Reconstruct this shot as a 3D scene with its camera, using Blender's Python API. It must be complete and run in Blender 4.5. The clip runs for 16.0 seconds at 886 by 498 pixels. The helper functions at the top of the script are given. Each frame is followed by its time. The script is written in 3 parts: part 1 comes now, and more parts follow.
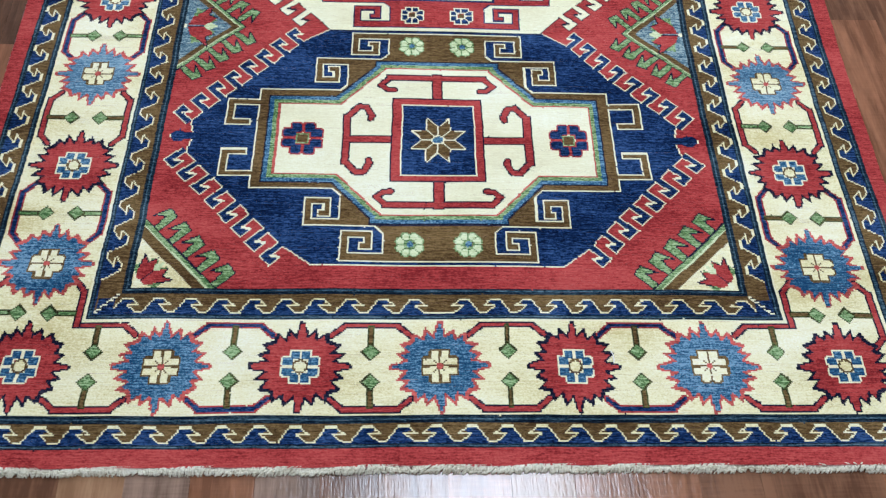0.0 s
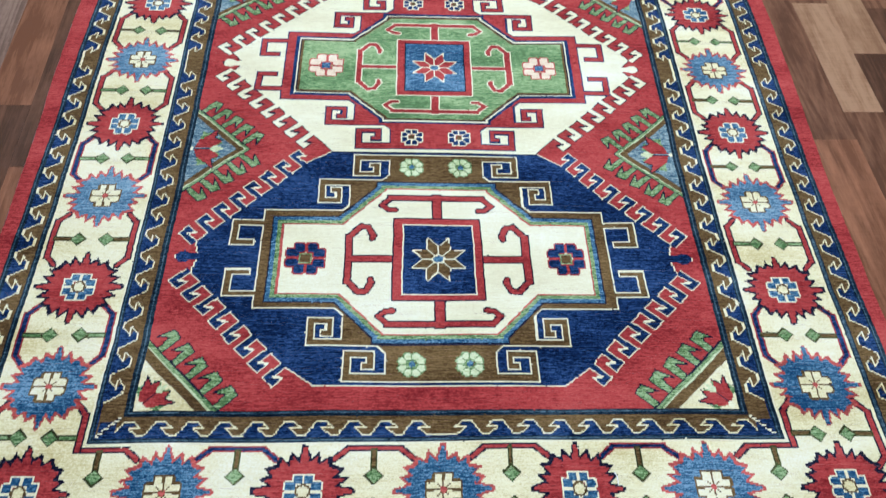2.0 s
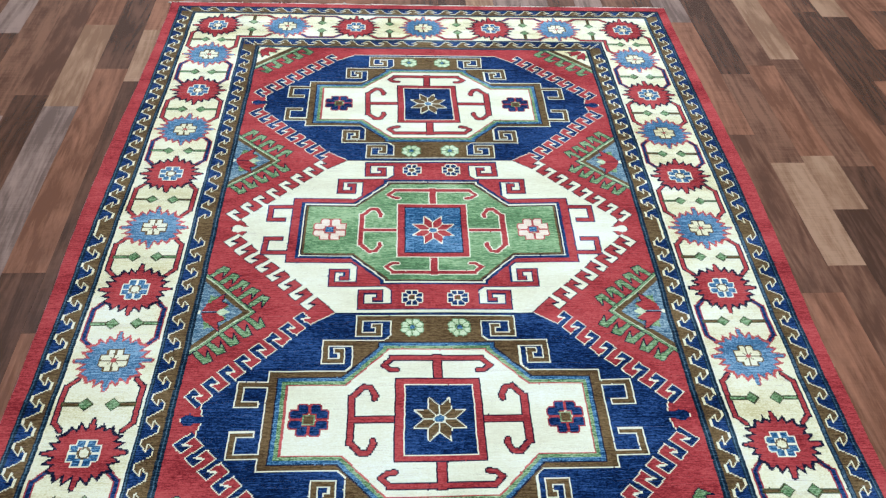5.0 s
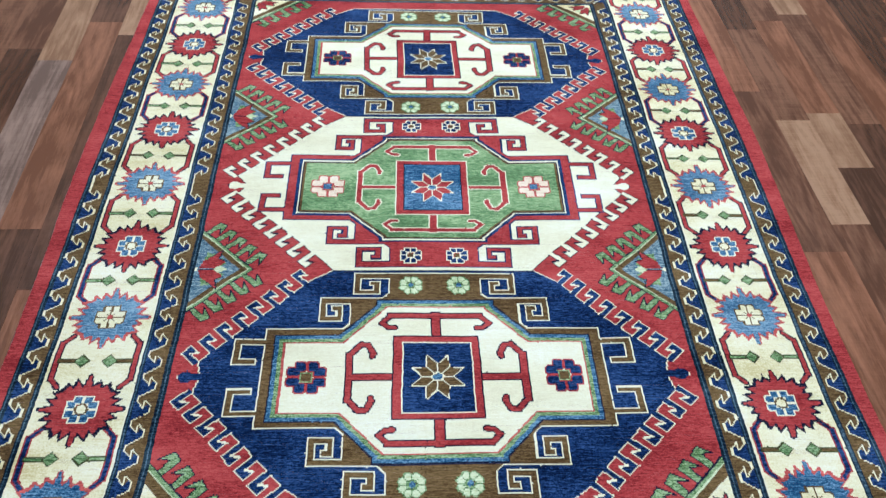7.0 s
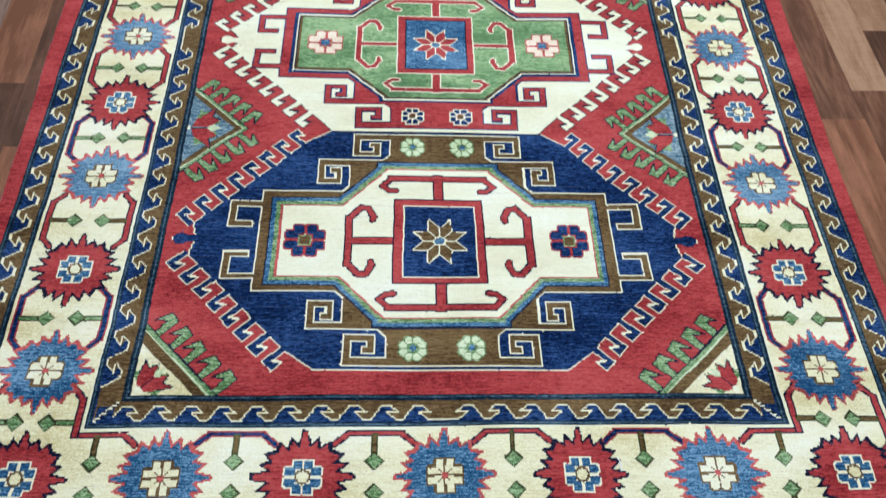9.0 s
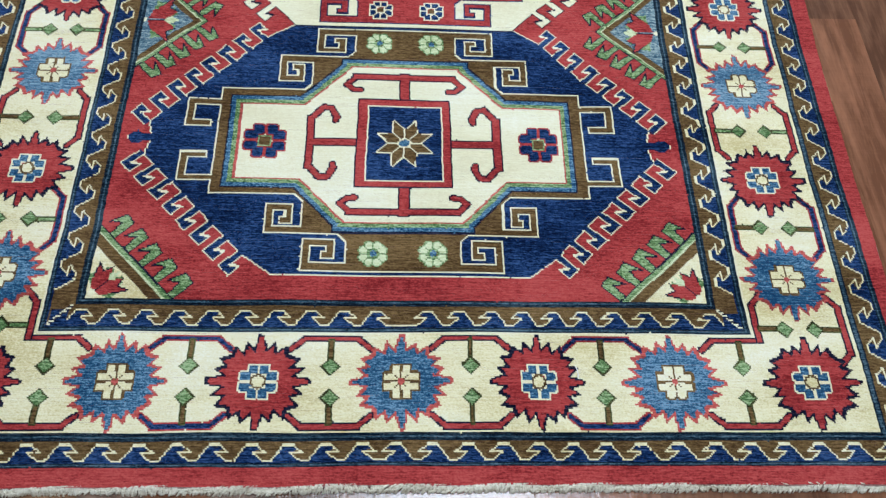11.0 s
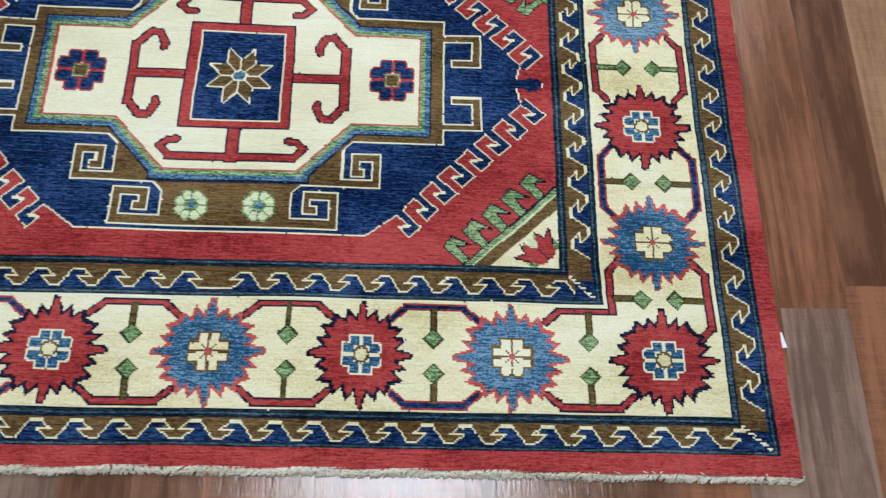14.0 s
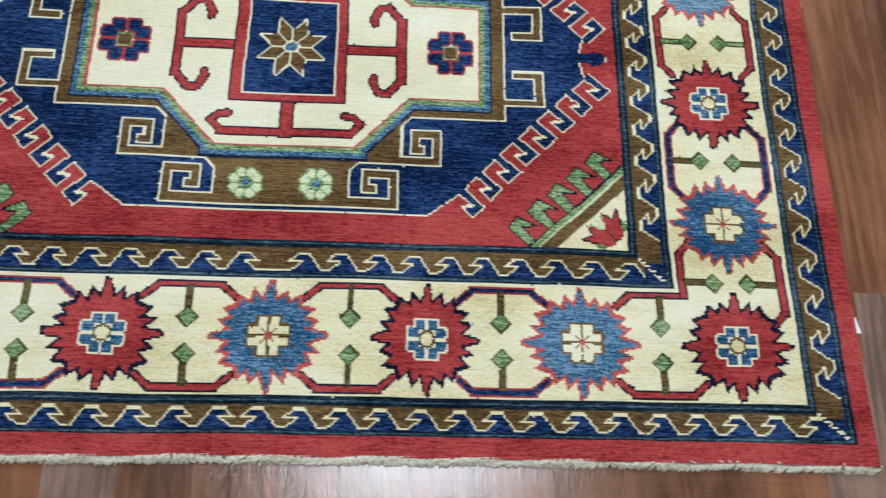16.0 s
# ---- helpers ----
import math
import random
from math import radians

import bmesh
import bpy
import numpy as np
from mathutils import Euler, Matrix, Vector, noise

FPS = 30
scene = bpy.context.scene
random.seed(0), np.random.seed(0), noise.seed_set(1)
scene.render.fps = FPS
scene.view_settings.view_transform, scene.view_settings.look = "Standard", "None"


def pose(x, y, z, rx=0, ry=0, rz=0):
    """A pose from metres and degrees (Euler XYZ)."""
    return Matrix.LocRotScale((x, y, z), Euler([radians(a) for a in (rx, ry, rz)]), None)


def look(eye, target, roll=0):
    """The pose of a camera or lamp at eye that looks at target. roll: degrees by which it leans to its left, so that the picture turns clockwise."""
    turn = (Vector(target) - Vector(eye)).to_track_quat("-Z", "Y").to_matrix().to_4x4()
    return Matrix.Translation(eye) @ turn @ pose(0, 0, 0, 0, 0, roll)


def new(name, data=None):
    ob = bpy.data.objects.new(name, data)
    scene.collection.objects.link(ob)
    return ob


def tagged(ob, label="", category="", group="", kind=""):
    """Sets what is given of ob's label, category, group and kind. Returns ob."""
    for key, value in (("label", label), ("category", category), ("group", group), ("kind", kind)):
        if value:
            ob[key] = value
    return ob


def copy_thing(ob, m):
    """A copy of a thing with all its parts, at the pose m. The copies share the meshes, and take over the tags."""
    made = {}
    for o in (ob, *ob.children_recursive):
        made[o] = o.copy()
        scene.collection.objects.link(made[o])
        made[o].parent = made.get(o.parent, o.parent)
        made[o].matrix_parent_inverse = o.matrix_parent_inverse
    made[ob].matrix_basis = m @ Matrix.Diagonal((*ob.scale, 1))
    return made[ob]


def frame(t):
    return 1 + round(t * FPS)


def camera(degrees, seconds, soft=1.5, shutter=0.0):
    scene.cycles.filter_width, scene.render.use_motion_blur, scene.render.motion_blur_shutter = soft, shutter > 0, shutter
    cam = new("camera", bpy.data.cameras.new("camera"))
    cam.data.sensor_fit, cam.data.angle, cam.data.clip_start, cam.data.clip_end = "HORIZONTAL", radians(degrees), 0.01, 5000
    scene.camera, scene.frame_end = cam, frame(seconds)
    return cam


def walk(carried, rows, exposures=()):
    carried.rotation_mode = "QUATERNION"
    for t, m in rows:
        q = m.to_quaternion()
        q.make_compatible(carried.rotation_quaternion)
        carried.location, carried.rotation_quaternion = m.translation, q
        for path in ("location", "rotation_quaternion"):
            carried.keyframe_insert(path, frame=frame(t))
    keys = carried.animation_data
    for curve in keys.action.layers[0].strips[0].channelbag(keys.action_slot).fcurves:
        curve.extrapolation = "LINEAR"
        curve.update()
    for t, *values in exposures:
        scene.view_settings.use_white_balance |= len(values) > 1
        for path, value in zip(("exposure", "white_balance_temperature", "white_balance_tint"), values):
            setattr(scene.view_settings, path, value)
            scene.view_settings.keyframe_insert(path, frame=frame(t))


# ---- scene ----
cam = camera(54.5, 16.0, soft=1.3, shutter=0.6)
PATH = [
    (0, (-0.0568, -1.5173, 1.219), (0.0286, -0.4747, -0.4857), 4.52),
    (0.5, (-0.073, -1.5225, 1.2244), (0.0146, -0.4555, -0.4649), 4.39),
    (1, (-0.078, -1.5131, 1.2328), (0.0203, -0.3978, -0.4245), 4.57),
    (1.5, (-0.0814, -1.5041, 1.2485), (0.0222, -0.3263, -0.3647), 4.59),
    (2, (-0.0792, -1.4958, 1.2577), (0.0298, -0.27, -0.3188), 4.53),
    (2.5, (-0.072, -1.4917, 1.2691), (0.0347, -0.2122, -0.2643), 4.13),
    (3, (-0.0767, -1.4914, 1.2832), (0.0318, -0.1399, -0.187), 3.99),
    (3.5, (-0.0776, -1.4979, 1.2987), (0.0301, -0.0866, -0.1143), 3.61),
    (4, (-0.0818, -1.5042, 1.3107), (0.0258, -0.0451, -0.0529), 3.09),
    (4.2, (-0.0818, -1.5062, 1.3147), (0.0248, -0.0331, -0.0339), 2.89),
    (6.3, (-0.0787, -1.5076, 1.3087), (0.0294, -0.0527, -0.0593), 3.01),
    (6.5, (-0.0767, -1.5036, 1.3047), (0.0284, -0.0607, -0.0763), 3.01),
    (7, (-0.0738, -1.4968, 1.2976), (0.0283, -0.0893, -0.1195), 3.10),
    (7.5, (-0.0733, -1.4931, 1.2882), (0.0303, -0.1258, -0.1677), 3.39),
    (8, (-0.0745, -1.4871, 1.2769), (0.0267, -0.1782, -0.232), 3.66),
    (8.5, (-0.077, -1.481, 1.2594), (0.0258, -0.2387, -0.3046), 4.21),
    (9, (-0.08, -1.4723, 1.2474), (0.0289, -0.2927, -0.3641), 4.75),
    (9.2, (-0.0728, -1.4696, 1.2399), (0.0306, -0.3183, -0.3922), 4.72),
    (11.3, (-0.0078, -1.4381, 1.2265), (0.1146, -0.4807, -0.5252), 7.27),
    (11.5, (0.0013, -1.4381, 1.2209), (0.1367, -0.489, -0.5343), 7.92),
    (12, (0.0443, -1.4298, 1.2163), (0.1898, -0.5023, -0.5496), 8.31),
    (12.5, (0.0625, -1.4049, 1.2065), (0.2691, -0.5224, -0.5764), 11.01),
    (13, (0.0917, -1.3543, 1.1958), (0.3087, -0.5275, -0.6123), 11.64),
    (13.5, (0.1862, -1.303, 1.1852), (0.3258, -0.5421, -0.6592), 10.37),
    (14, (0.2538, -1.2776, 1.1691), (0.3573, -0.5517, -0.6916), 9.25),
    (14.5, (0.2894, -1.2543, 1.1473), (0.4069, -0.5663, -0.727), 10.48),
    (15, (0.2919, -1.2494, 1.137), (0.4147, -0.5851, -0.7455), 11.13),
    (15.5, (0.2441, -1.2474, 1.1307), (0.3607, -0.5898, -0.7545), 11.34),
    (16, (0.1433, -1.2516, 1.1219), (0.2837, -0.5839, -0.7582), 13.08),
]
walk(cam, [(t, look(eye, target, roll)) for t, eye, target, roll in PATH], exposures=[
    (0.0, 0.01, 5780, 10), (1.0, 0.03, 5690, 10), (2.2, 0.07, 5600, 10), (3.0, 0.00, 5560, 10), (3.5, 0.02, 5500, 10), (4.2, 0.07, 5400, 10), (6.3, 0.07, 5450, 10), (8.0, 0.05, 5550, 10), (9.2, 0.05, 5680, 10), (11.3, -0.10, 5800, 9), (14.0, -0.14, 6000, 10), (16.0, -0.15, 6020, 10)])

# ---- world and lamps: an indoor shop floor under ceiling panels ----
FLOOR_Z = -0.010
CEILING = 2.8
world = bpy.data.worlds.new("world")
world.use_nodes = True
world.node_tree.nodes["Background"].inputs[0].default_value = (0.8, 0.9, 1.0, 1)
world.node_tree.nodes["Background"].inputs[1].default_value = 0.05
scene.world = world
# first panel placed by its floor glare; the other five are unseen, added fill
PANELS = [(0.30, -0.62), (-1.2, 1.8), (1.3, 1.8), (0.20, -3.2), (-0.75, 2.75), (0.85, 2.75)]
for n_panel, (px, py) in enumerate(PANELS):
    lamp = bpy.data.lights.new("panel_light", "AREA")
    lamp.shape, lamp.size, lamp.size_y = "RECTANGLE", 0.90, 0.90
    lamp.energy, lamp.color = 37.5 if n_panel == 0 else 27.8, (0.91, 1.0, 1.09)
    new("panel_light", lamp).matrix_world = pose(px, py, FLOOR_Z + CEILING - 0.03)


# ---- materials ----
def material(name):
    m = bpy.data.materials.new(name)
    m.use_nodes = True
    nt = m.node_tree
    return m, nt, nt.nodes["Principled BSDF"]


def node(nt, kind, **values):
    n = nt.nodes.new(kind)
    for key, value in values.items():
        n.inputs[key].default_value = value
    return n


def math_node(nt, op, a, b):
    n = nt.nodes.new("ShaderNodeMath")
    n.operation = op
    for socket, value in zip(n.inputs, (a, b)):
        if isinstance(value, (int, float)):
            socket.default_value = value
        else:
            nt.links.new(value, socket)
    return n.outputs[0]


def noise_at(nt, place, scale, stretch, detail=2.0, rough=0.5):
    mp = node(nt, "ShaderNodeMapping", Scale=stretch)
    nt.links.new(place, mp.inputs["Vector"])
    nz = node(nt, "ShaderNodeTexNoise", Scale=scale, Detail=detail, Roughness=rough)
    nt.links.new(mp.outputs[0], nz.inputs["Vector"])
    return nz.outputs[0]


def wool(name, rgb, streak=0.35, fleck=0.25, low=None, high=None, patch=0.35):
    """Knotted wool pile: short weft-wise streaks and flecks between a darker and a lighter shade, for uneven dye and
    painted-in shade between rows, broad patches that paint the pile's light and dark waves, soft relief.
    """
    low = low or tuple(0.45 * c for c in rgb)
    high = high or tuple(min(0.9, 1.5 * c + 0.02) for c in rgb)
    m, nt, bs = material(name)
    place = nt.nodes.new("ShaderNodeNewGeometry")
    pos, island = place.outputs["Position"], place.outputs["Random Per Island"]
    rows = noise_at(nt, pos, 1.0, (95, 330, 1), 3.0, 0.7)
    wide = noise_at(nt, pos, 1.0, (4.0, 9.0, 1), 5.0, 0.62)
    fine = noise_at(nt, pos, 1.0, (300, 420, 300), 2.0, 0.6)
    weft = noise_at(nt, pos, 1.0, (26, 390, 1), 2.0, 0.6)
    v = math_node(nt, "MULTIPLY", math_node(nt, "SUBTRACT", rows, 0.5), streak * 6.0)
    # broad light and dark waves of the pile's lay, put into the colour
    v = math_node(nt, "ADD", v, math_node(nt, "MULTIPLY", math_node(nt, "SUBTRACT", wide, 0.5), patch * 6.0))
    v = math_node(nt, "ADD", v, math_node(nt, "MULTIPLY", math_node(nt, "SUBTRACT", fine, 0.5), fleck * 5.5))
    v = math_node(nt, "ADD", v, math_node(nt, "MULTIPLY", math_node(nt, "SUBTRACT", weft, 0.5), streak * 4.0))
    v = math_node(nt, "ADD", v, math_node(nt, "MULTIPLY", math_node(nt, "SUBTRACT", island, 0.5), streak * 0.30))
    v = math_node(nt, "ADD", v, 0.5)
    ramp = nt.nodes.new("ShaderNodeValToRGB")
    ramp.color_ramp.elements[0].color, ramp.color_ramp.elements[1].color = (*low, 1), (*high, 1)
    ramp.color_ramp.elements.new(0.5).color = (*rgb, 1)
    nt.links.new(v, ramp.inputs[0])
    nt.links.new(ramp.outputs[0], bs.inputs["Base Color"])
    bs.inputs["Roughness"].default_value = 0.85
    bs.inputs["Specular IOR Level"].default_value = 0.03
    bs.inputs["Sheen Weight"].default_value = 0.12
    bs.inputs["Sheen Roughness"].default_value = 0.32
    relief = math_node(nt, "ADD", math_node(nt, "MULTIPLY", fine, 0.7), math_node(nt, "ADD", math_node(nt, "MULTIPLY", rows, 0.8), math_node(nt, "MULTIPLY", wide, 2.0)))
    bump = node(nt, "ShaderNodeBump", Strength=0.8, Distance=0.0018)
    nt.links.new(relief, bump.inputs["Height"])
    nt.links.new(bump.outputs[0], bs.inputs["Normal"])
    return m


def wood(name, rgb, dark, contrast=1.25):
    """Printed laminate strip: long grain, a few cathedral loops, embossed pores, satin lacquer."""
    m, nt, bs = material(name)
    place = nt.nodes.new("ShaderNodeNewGeometry")
    info = nt.nodes.new("ShaderNodeObjectInfo")
    tex = nt.nodes.new("ShaderNodeTexCoord")
    shift = nt.nodes.new("ShaderNodeVectorMath")
    shift.operation = "MULTIPLY_ADD"
    nt.links.new(tex.outputs["Object"], shift.inputs[0])
    shift.inputs[1].default_value = (1, 1, 1)
    push = nt.nodes.new("ShaderNodeCombineXYZ")
    mix_r = math_node(nt, "MULTIPLY", math_node(nt, "ADD", info.outputs["Random"], place.outputs["Random Per Island"]), 37.0)
    for n in range(3):
        nt.links.new(mix_r, push.inputs[n])
    nt.links.new(push.outputs[0], shift.inputs[2])
    pos = shift.outputs[0]
    grain = noise_at(nt, pos, 1.0, (85, 3.5, 1), 5.0, 0.62)
    pores = noise_at(nt, pos, 1.0, (330, 40, 1), 2.0, 0.6)
    blot = noise_at(nt, pos, 1.0, (15, 4.5, 1), 4.0, 0.6)
    hill = noise_at(nt, pos, 1.0, (10, 1.1, 1), 1.5, 0.4)
    rings = math_node(nt, "SINE", math_node(nt, "ADD", math_node(nt, "MULTIPLY", hill, 70.0), math_node(nt, "MULTIPLY", grain, 6.0)), 0.0)
    f = math_node(nt, "MULTIPLY", math_node(nt, "SUBTRACT", grain, 0.5), 1.4 * contrast)
    f = math_node(nt, "ADD", f, math_node(nt, "MULTIPLY", math_node(nt, "SUBTRACT", blot, 0.5), 2.2 * contrast))
    f = math_node(nt, "ADD", f, math_node(nt, "MULTIPLY", rings, 0.16 * contrast))
    f = math_node(nt, "ADD", f, math_node(nt, "MULTIPLY", math_node(nt, "SUBTRACT", pores, 0.5), 0.65 * contrast))
    saw = math_node(nt, "MULTIPLY", math_node(nt, "SUBTRACT", noise_at(nt, pos, 1.0, (14, 260, 1), 3.0, 0.65), 0.5), info.outputs["Random"])
    f = math_node(nt, "ADD", f, math_node(nt, "MULTIPLY", saw, 1.1 * contrast))
    f = math_node(nt, "ADD", f, math_node(nt, "MULTIPLY", math_node(nt, "SUBTRACT", info.outputs["Random"], 0.5), 0.5))
    f = math_node(nt, "ADD", f, 0.5)
    mix = nt.nodes.new("ShaderNodeMix")
    mix.data_type = "RGBA"
    mix.inputs["A"].default_value, mix.inputs["B"].default_value = (*dark, 1), (*rgb, 1)
    nt.links.new(f, mix.inputs["Factor"])
    nt.links.new(mix.outputs["Result"], bs.inputs["Base Color"])
    bs.inputs["Specular IOR Level"].default_value = 0.68
    rr = math_node(nt, "ADD", math_node(nt, "MULTIPLY", pores, 0.24), 0.06)
    nt.links.new(rr, bs.inputs["Roughness"])
    bump = node(nt, "ShaderNodeBump", Strength=0.42, Distance=0.0006)
    nt.links.new(math_node(nt, "ADD", pores, grain), bump.inputs["Height"])
    nt.links.new(bump.outputs[0], bs.inputs["Normal"])
    return m


def plain(name, rgb, rough=0.7, grain=0.06, scale=40.0):
    m, nt, bs = material(name)
    tex = nt.nodes.new("ShaderNodeTexCoord")
    v = math_node(nt, "ADD", math_node(nt, "MULTIPLY", math_node(nt, "SUBTRACT", noise_at(nt, tex.outputs["Object"], scale, (1, 1, 1), 4.0), 0.5), grain * 2), 1.0)
    vm = nt.nodes.new("ShaderNodeVectorMath")
    vm.operation = "SCALE"
    vm.inputs[0].default_value = rgb
    nt.links.new(v, vm.inputs["Scale"])
    nt.links.new(vm.outputs[0], bs.inputs["Base Color"])
    bs.inputs["Roughness"].default_value = rough
    return m


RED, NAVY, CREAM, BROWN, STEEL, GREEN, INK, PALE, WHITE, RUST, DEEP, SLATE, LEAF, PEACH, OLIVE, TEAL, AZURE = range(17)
WOOL = [
    wool("red_wool", (0.362, 0.046, 0.043), 0.34, 0.26, (0.165, 0.014, 0.016), (0.47, 0.085, 0.075), 0.38),
    wool("navy_wool", (0.0076, 0.0240, 0.084), 0.50, 0.30, (0.002, 0.006, 0.022), (0.040, 0.085, 0.20)),
    wool("cream_wool", (0.765, 0.708, 0.430), 0.13, 0.22, (0.54, 0.45, 0.20), (0.85, 0.83, 0.66), 0.32),
    wool("brown_wool", (0.118, 0.072, 0.027), 0.40, 0.25, (0.050, 0.026, 0.010), (0.21, 0.135, 0.055)),
    wool("steel_blue_wool", (0.036, 0.114, 0.196), 0.44, 0.42, (0.010, 0.040, 0.100), (0.19, 0.32, 0.44)),
    wool("green_wool", (0.160, 0.265, 0.100), 0.60, 0.50, (0.050, 0.110, 0.035), (0.36, 0.48, 0.25)),
    wool("ink_wool", (0.009, 0.010, 0.026), 0.4, 0.3),
    wool("pale_green_wool", (0.58, 0.64, 0.38), 0.3, 0.2, (0.36, 0.42, 0.20), (0.72, 0.76, 0.52)),
    wool("white_wool", (0.755, 0.722, 0.488), 0.13, 0.13, (0.62, 0.56, 0.34), (0.86, 0.86, 0.72), 0.24),
    wool("rust_wool", (0.44, 0.085, 0.070), 0.3, 0.2),
    wool("deep_teal_wool", (0.007, 0.015, 0.027), 0.40, 0.3, (0.002, 0.005, 0.009), (0.04, 0.07, 0.09)),
    wool("slate_wool", (0.040, 0.080, 0.110), 0.42, 0.3, (0.008, 0.020, 0.034), (0.13, 0.19, 0.23)),
    wool("leaf_green_wool", (0.172, 0.300, 0.122), 0.46, 0.24, (0.076, 0.145, 0.058), (0.37, 0.48, 0.24), 0.55),
    wool("peach_wool", (0.77, 0.64, 0.46), 0.25, 0.20, (0.60, 0.42, 0.28), (0.84, 0.74, 0.58), 0.40),
    wool("olive_wool", (0.040, 0.042, 0.014), 0.4, 0.4, (0.014, 0.015, 0.006), (0.12, 0.14, 0.05)),
]
WOOL.append(wool("grey_teal_wool", (0.110, 0.190, 0.235), 0.6, 0.5, (0.040, 0.085, 0.125), (0.34, 0.42, 0.40)))
# paler blue for the rosettes beyond y = -0.5
WOOL.append(wool("paler_blue_wool", (0.085, 0.180, 0.272), 0.44, 0.42, (0.034, 0.085, 0.145), (0.27, 0.40, 0.48)))
selvedge_mat = wool("selvedge", (0.36, 0.22, 0.19), 0.3, 0.3)
fringe_mat = wool("cotton_fringe", (0.74, 0.70, 0.550), 0.3, 0.45, (0.44, 0.39, 0.27), (0.82, 0.79, 0.66))
WOODS = {
    "light": wood("light_oak_laminate", (0.37, 0.214, 0.118), (0.225, 0.118, 0.060)),
    "mid": wood("walnut_laminate", (0.215, 0.102, 0.054), (0.100, 0.044, 0.023)),
    "red": wood("reddish_laminate", (0.295, 0.130, 0.066), (0.150, 0.062, 0.030)),
    "dark": wood("dark_walnut_laminate", (0.140, 0.066, 0.036), (0.064, 0.030, 0.016)),
    "grey": wood("grey_brown_laminate", (0.295, 0.192, 0.138), (0.145, 0.092, 0.065)),
}
# unseen walls, kept dark so the floor mirrors little light at grazing angles
wall_mat = plain("unseen_wall", (0.26, 0.22, 0.19), 0.8)
ceiling_mat = plain("ceiling_tile", (0.88, 0.88, 0.86), 0.9)
metal_mat = plain("white_enamel", (0.8, 0.8, 0.8), 0.4)
paper_mat = plain("white_paper", (0.85, 0.85, 0.85), 0.6)
base_mat = plain("fibreboard", (0.10, 0.06, 0.04), 0.8)
diffuser_mat, _nt, _bs = material("lit_diffuser")
_bs.inputs["Base Color"].default_value = (0.9, 0.9, 0.9, 1)
_bs.inputs["Emission Color"].default_value = (1, 0.985, 0.95, 1)
_bs.inputs["Emission Strength"].default_value = 3.0


# ---- mesh helpers ----
def box(bm, x0, x1, y0, y1, z0, z1):
    v = [bm.verts.new((x, y, z)) for z in (z0, z1) for y in (y0, y1) for x in (x0, x1)]
    for q in ((0, 2, 3, 1), (4, 5, 7, 6), (0, 1, 5, 4), (2, 6, 7, 3), (0, 4, 6, 2), (1, 3, 7, 5)):
        bm.faces.new([v[i] for i in q])


def part(name, bm, mat, parent=None, label=""):
    me = bpy.data.meshes.new(name)
    bm.to_mesh(me)
    bm.free()
    me.materials.append(mat)
    ob = new(name, me)
    ob.parent = parent
    return tagged(ob, label)


# ---- the room: plain unseen walls and ceiling that close the place ----
HALF = 3.6
for name, x0, x1, y0, y1 in (("wall_north", -HALF, HALF, HALF, HALF + 0.12), ("wall_south", -HALF, HALF, -HALF - 0.12, -HALF),
                             ("wall_east", HALF, HALF + 0.12, -HALF - 0.12, HALF + 0.12), ("wall_west", -HALF - 0.12, -HALF, -HALF - 0.12, HALF + 0.12)):
    bm = bmesh.new()
    box(bm, x0, x1, y0, y1, FLOOR_Z - 0.02, FLOOR_Z + CEILING)
    tagged(part(name, bm, wall_mat), "plain dark taupe unseen wall, added to close the room", "wall", kind="structure")
bm = bmesh.new()
box(bm, -HALF - 0.12, HALF + 0.12, -HALF - 0.12, HALF + 0.12, FLOOR_Z + CEILING, FLOOR_Z + CEILING + 0.1)
tagged(part("ceiling", bm, ceiling_mat), "plain white ceiling with lit panels", "ceiling", kind="structure")


def ceiling_panel():
    root = new("ceiling_light")
    bm = bmesh.new()
    for x0, x1, y0, y1 in ((-0.49, 0.49, -0.49, -0.46), (-0.49, 0.49, 0.46, 0.49), (-0.49, -0.46, -0.46, 0.46), (0.46, 0.49, -0.46, 0.46)):
        box(bm, x0, x1, y0, y1, -0.035, 0)
    part("frame", bm, metal_mat, root)
    bm = bmesh.new()
    box(bm, -0.46, 0.46, -0.46, 0.46, -0.012, 0)
    part("diffuser", bm, diffuser_mat, root, "lit white diffuser")
    return tagged(root, "white square ceiling panel lamp, lit, out of view", "ceiling light", "ceiling panel lamps")


first = ceiling_panel()
first.matrix_basis = pose(*PANELS[0], FLOOR_Z + CEILING)
# panels added for fill
for px, py in PANELS[1:]:
    copy_thing(first, pose(px, py, FLOOR_Z + CEILING))

# ---- the rug: a knot plan, painted motif by motif ----
KNOT = 0.0026
RX, RY = 0.803, 1.142
NX, NY = round(2 * RX / KNOT), round(2 * RY / KNOT)
gx = (np.arange(NX) + 0.5) * KNOT - RX
gy = (np.arange(NY) + 0.5) * KNOT - RY
GX, GY = np.meshgrid(gx, gy)
colour = np.zeros((NY, NX), np.int16)
owner = np.zeros((NY, NX), np.int32)
CLIPPED = set()  # motifs that stay within the field
PARTS = []  # name, label, index of parent part or -1


def motif(name, label="", under=-1):
    PARTS.append((name, label, under))
    return len(PARTS) - 1


def window(pts, grow=0.0):
    xs, ys = [p[0] for p in pts], [p[1] for p in pts]
    i0, i1 = np.searchsorted(gx, (min(xs) - grow - KNOT, max(xs) + grow + KNOT))
    j0, j1 = np.searchsorted(gy, (min(ys) - grow - KNOT, max(ys) + grow + KNOT))
    return slice(j0, j1), slice(i0, i1)


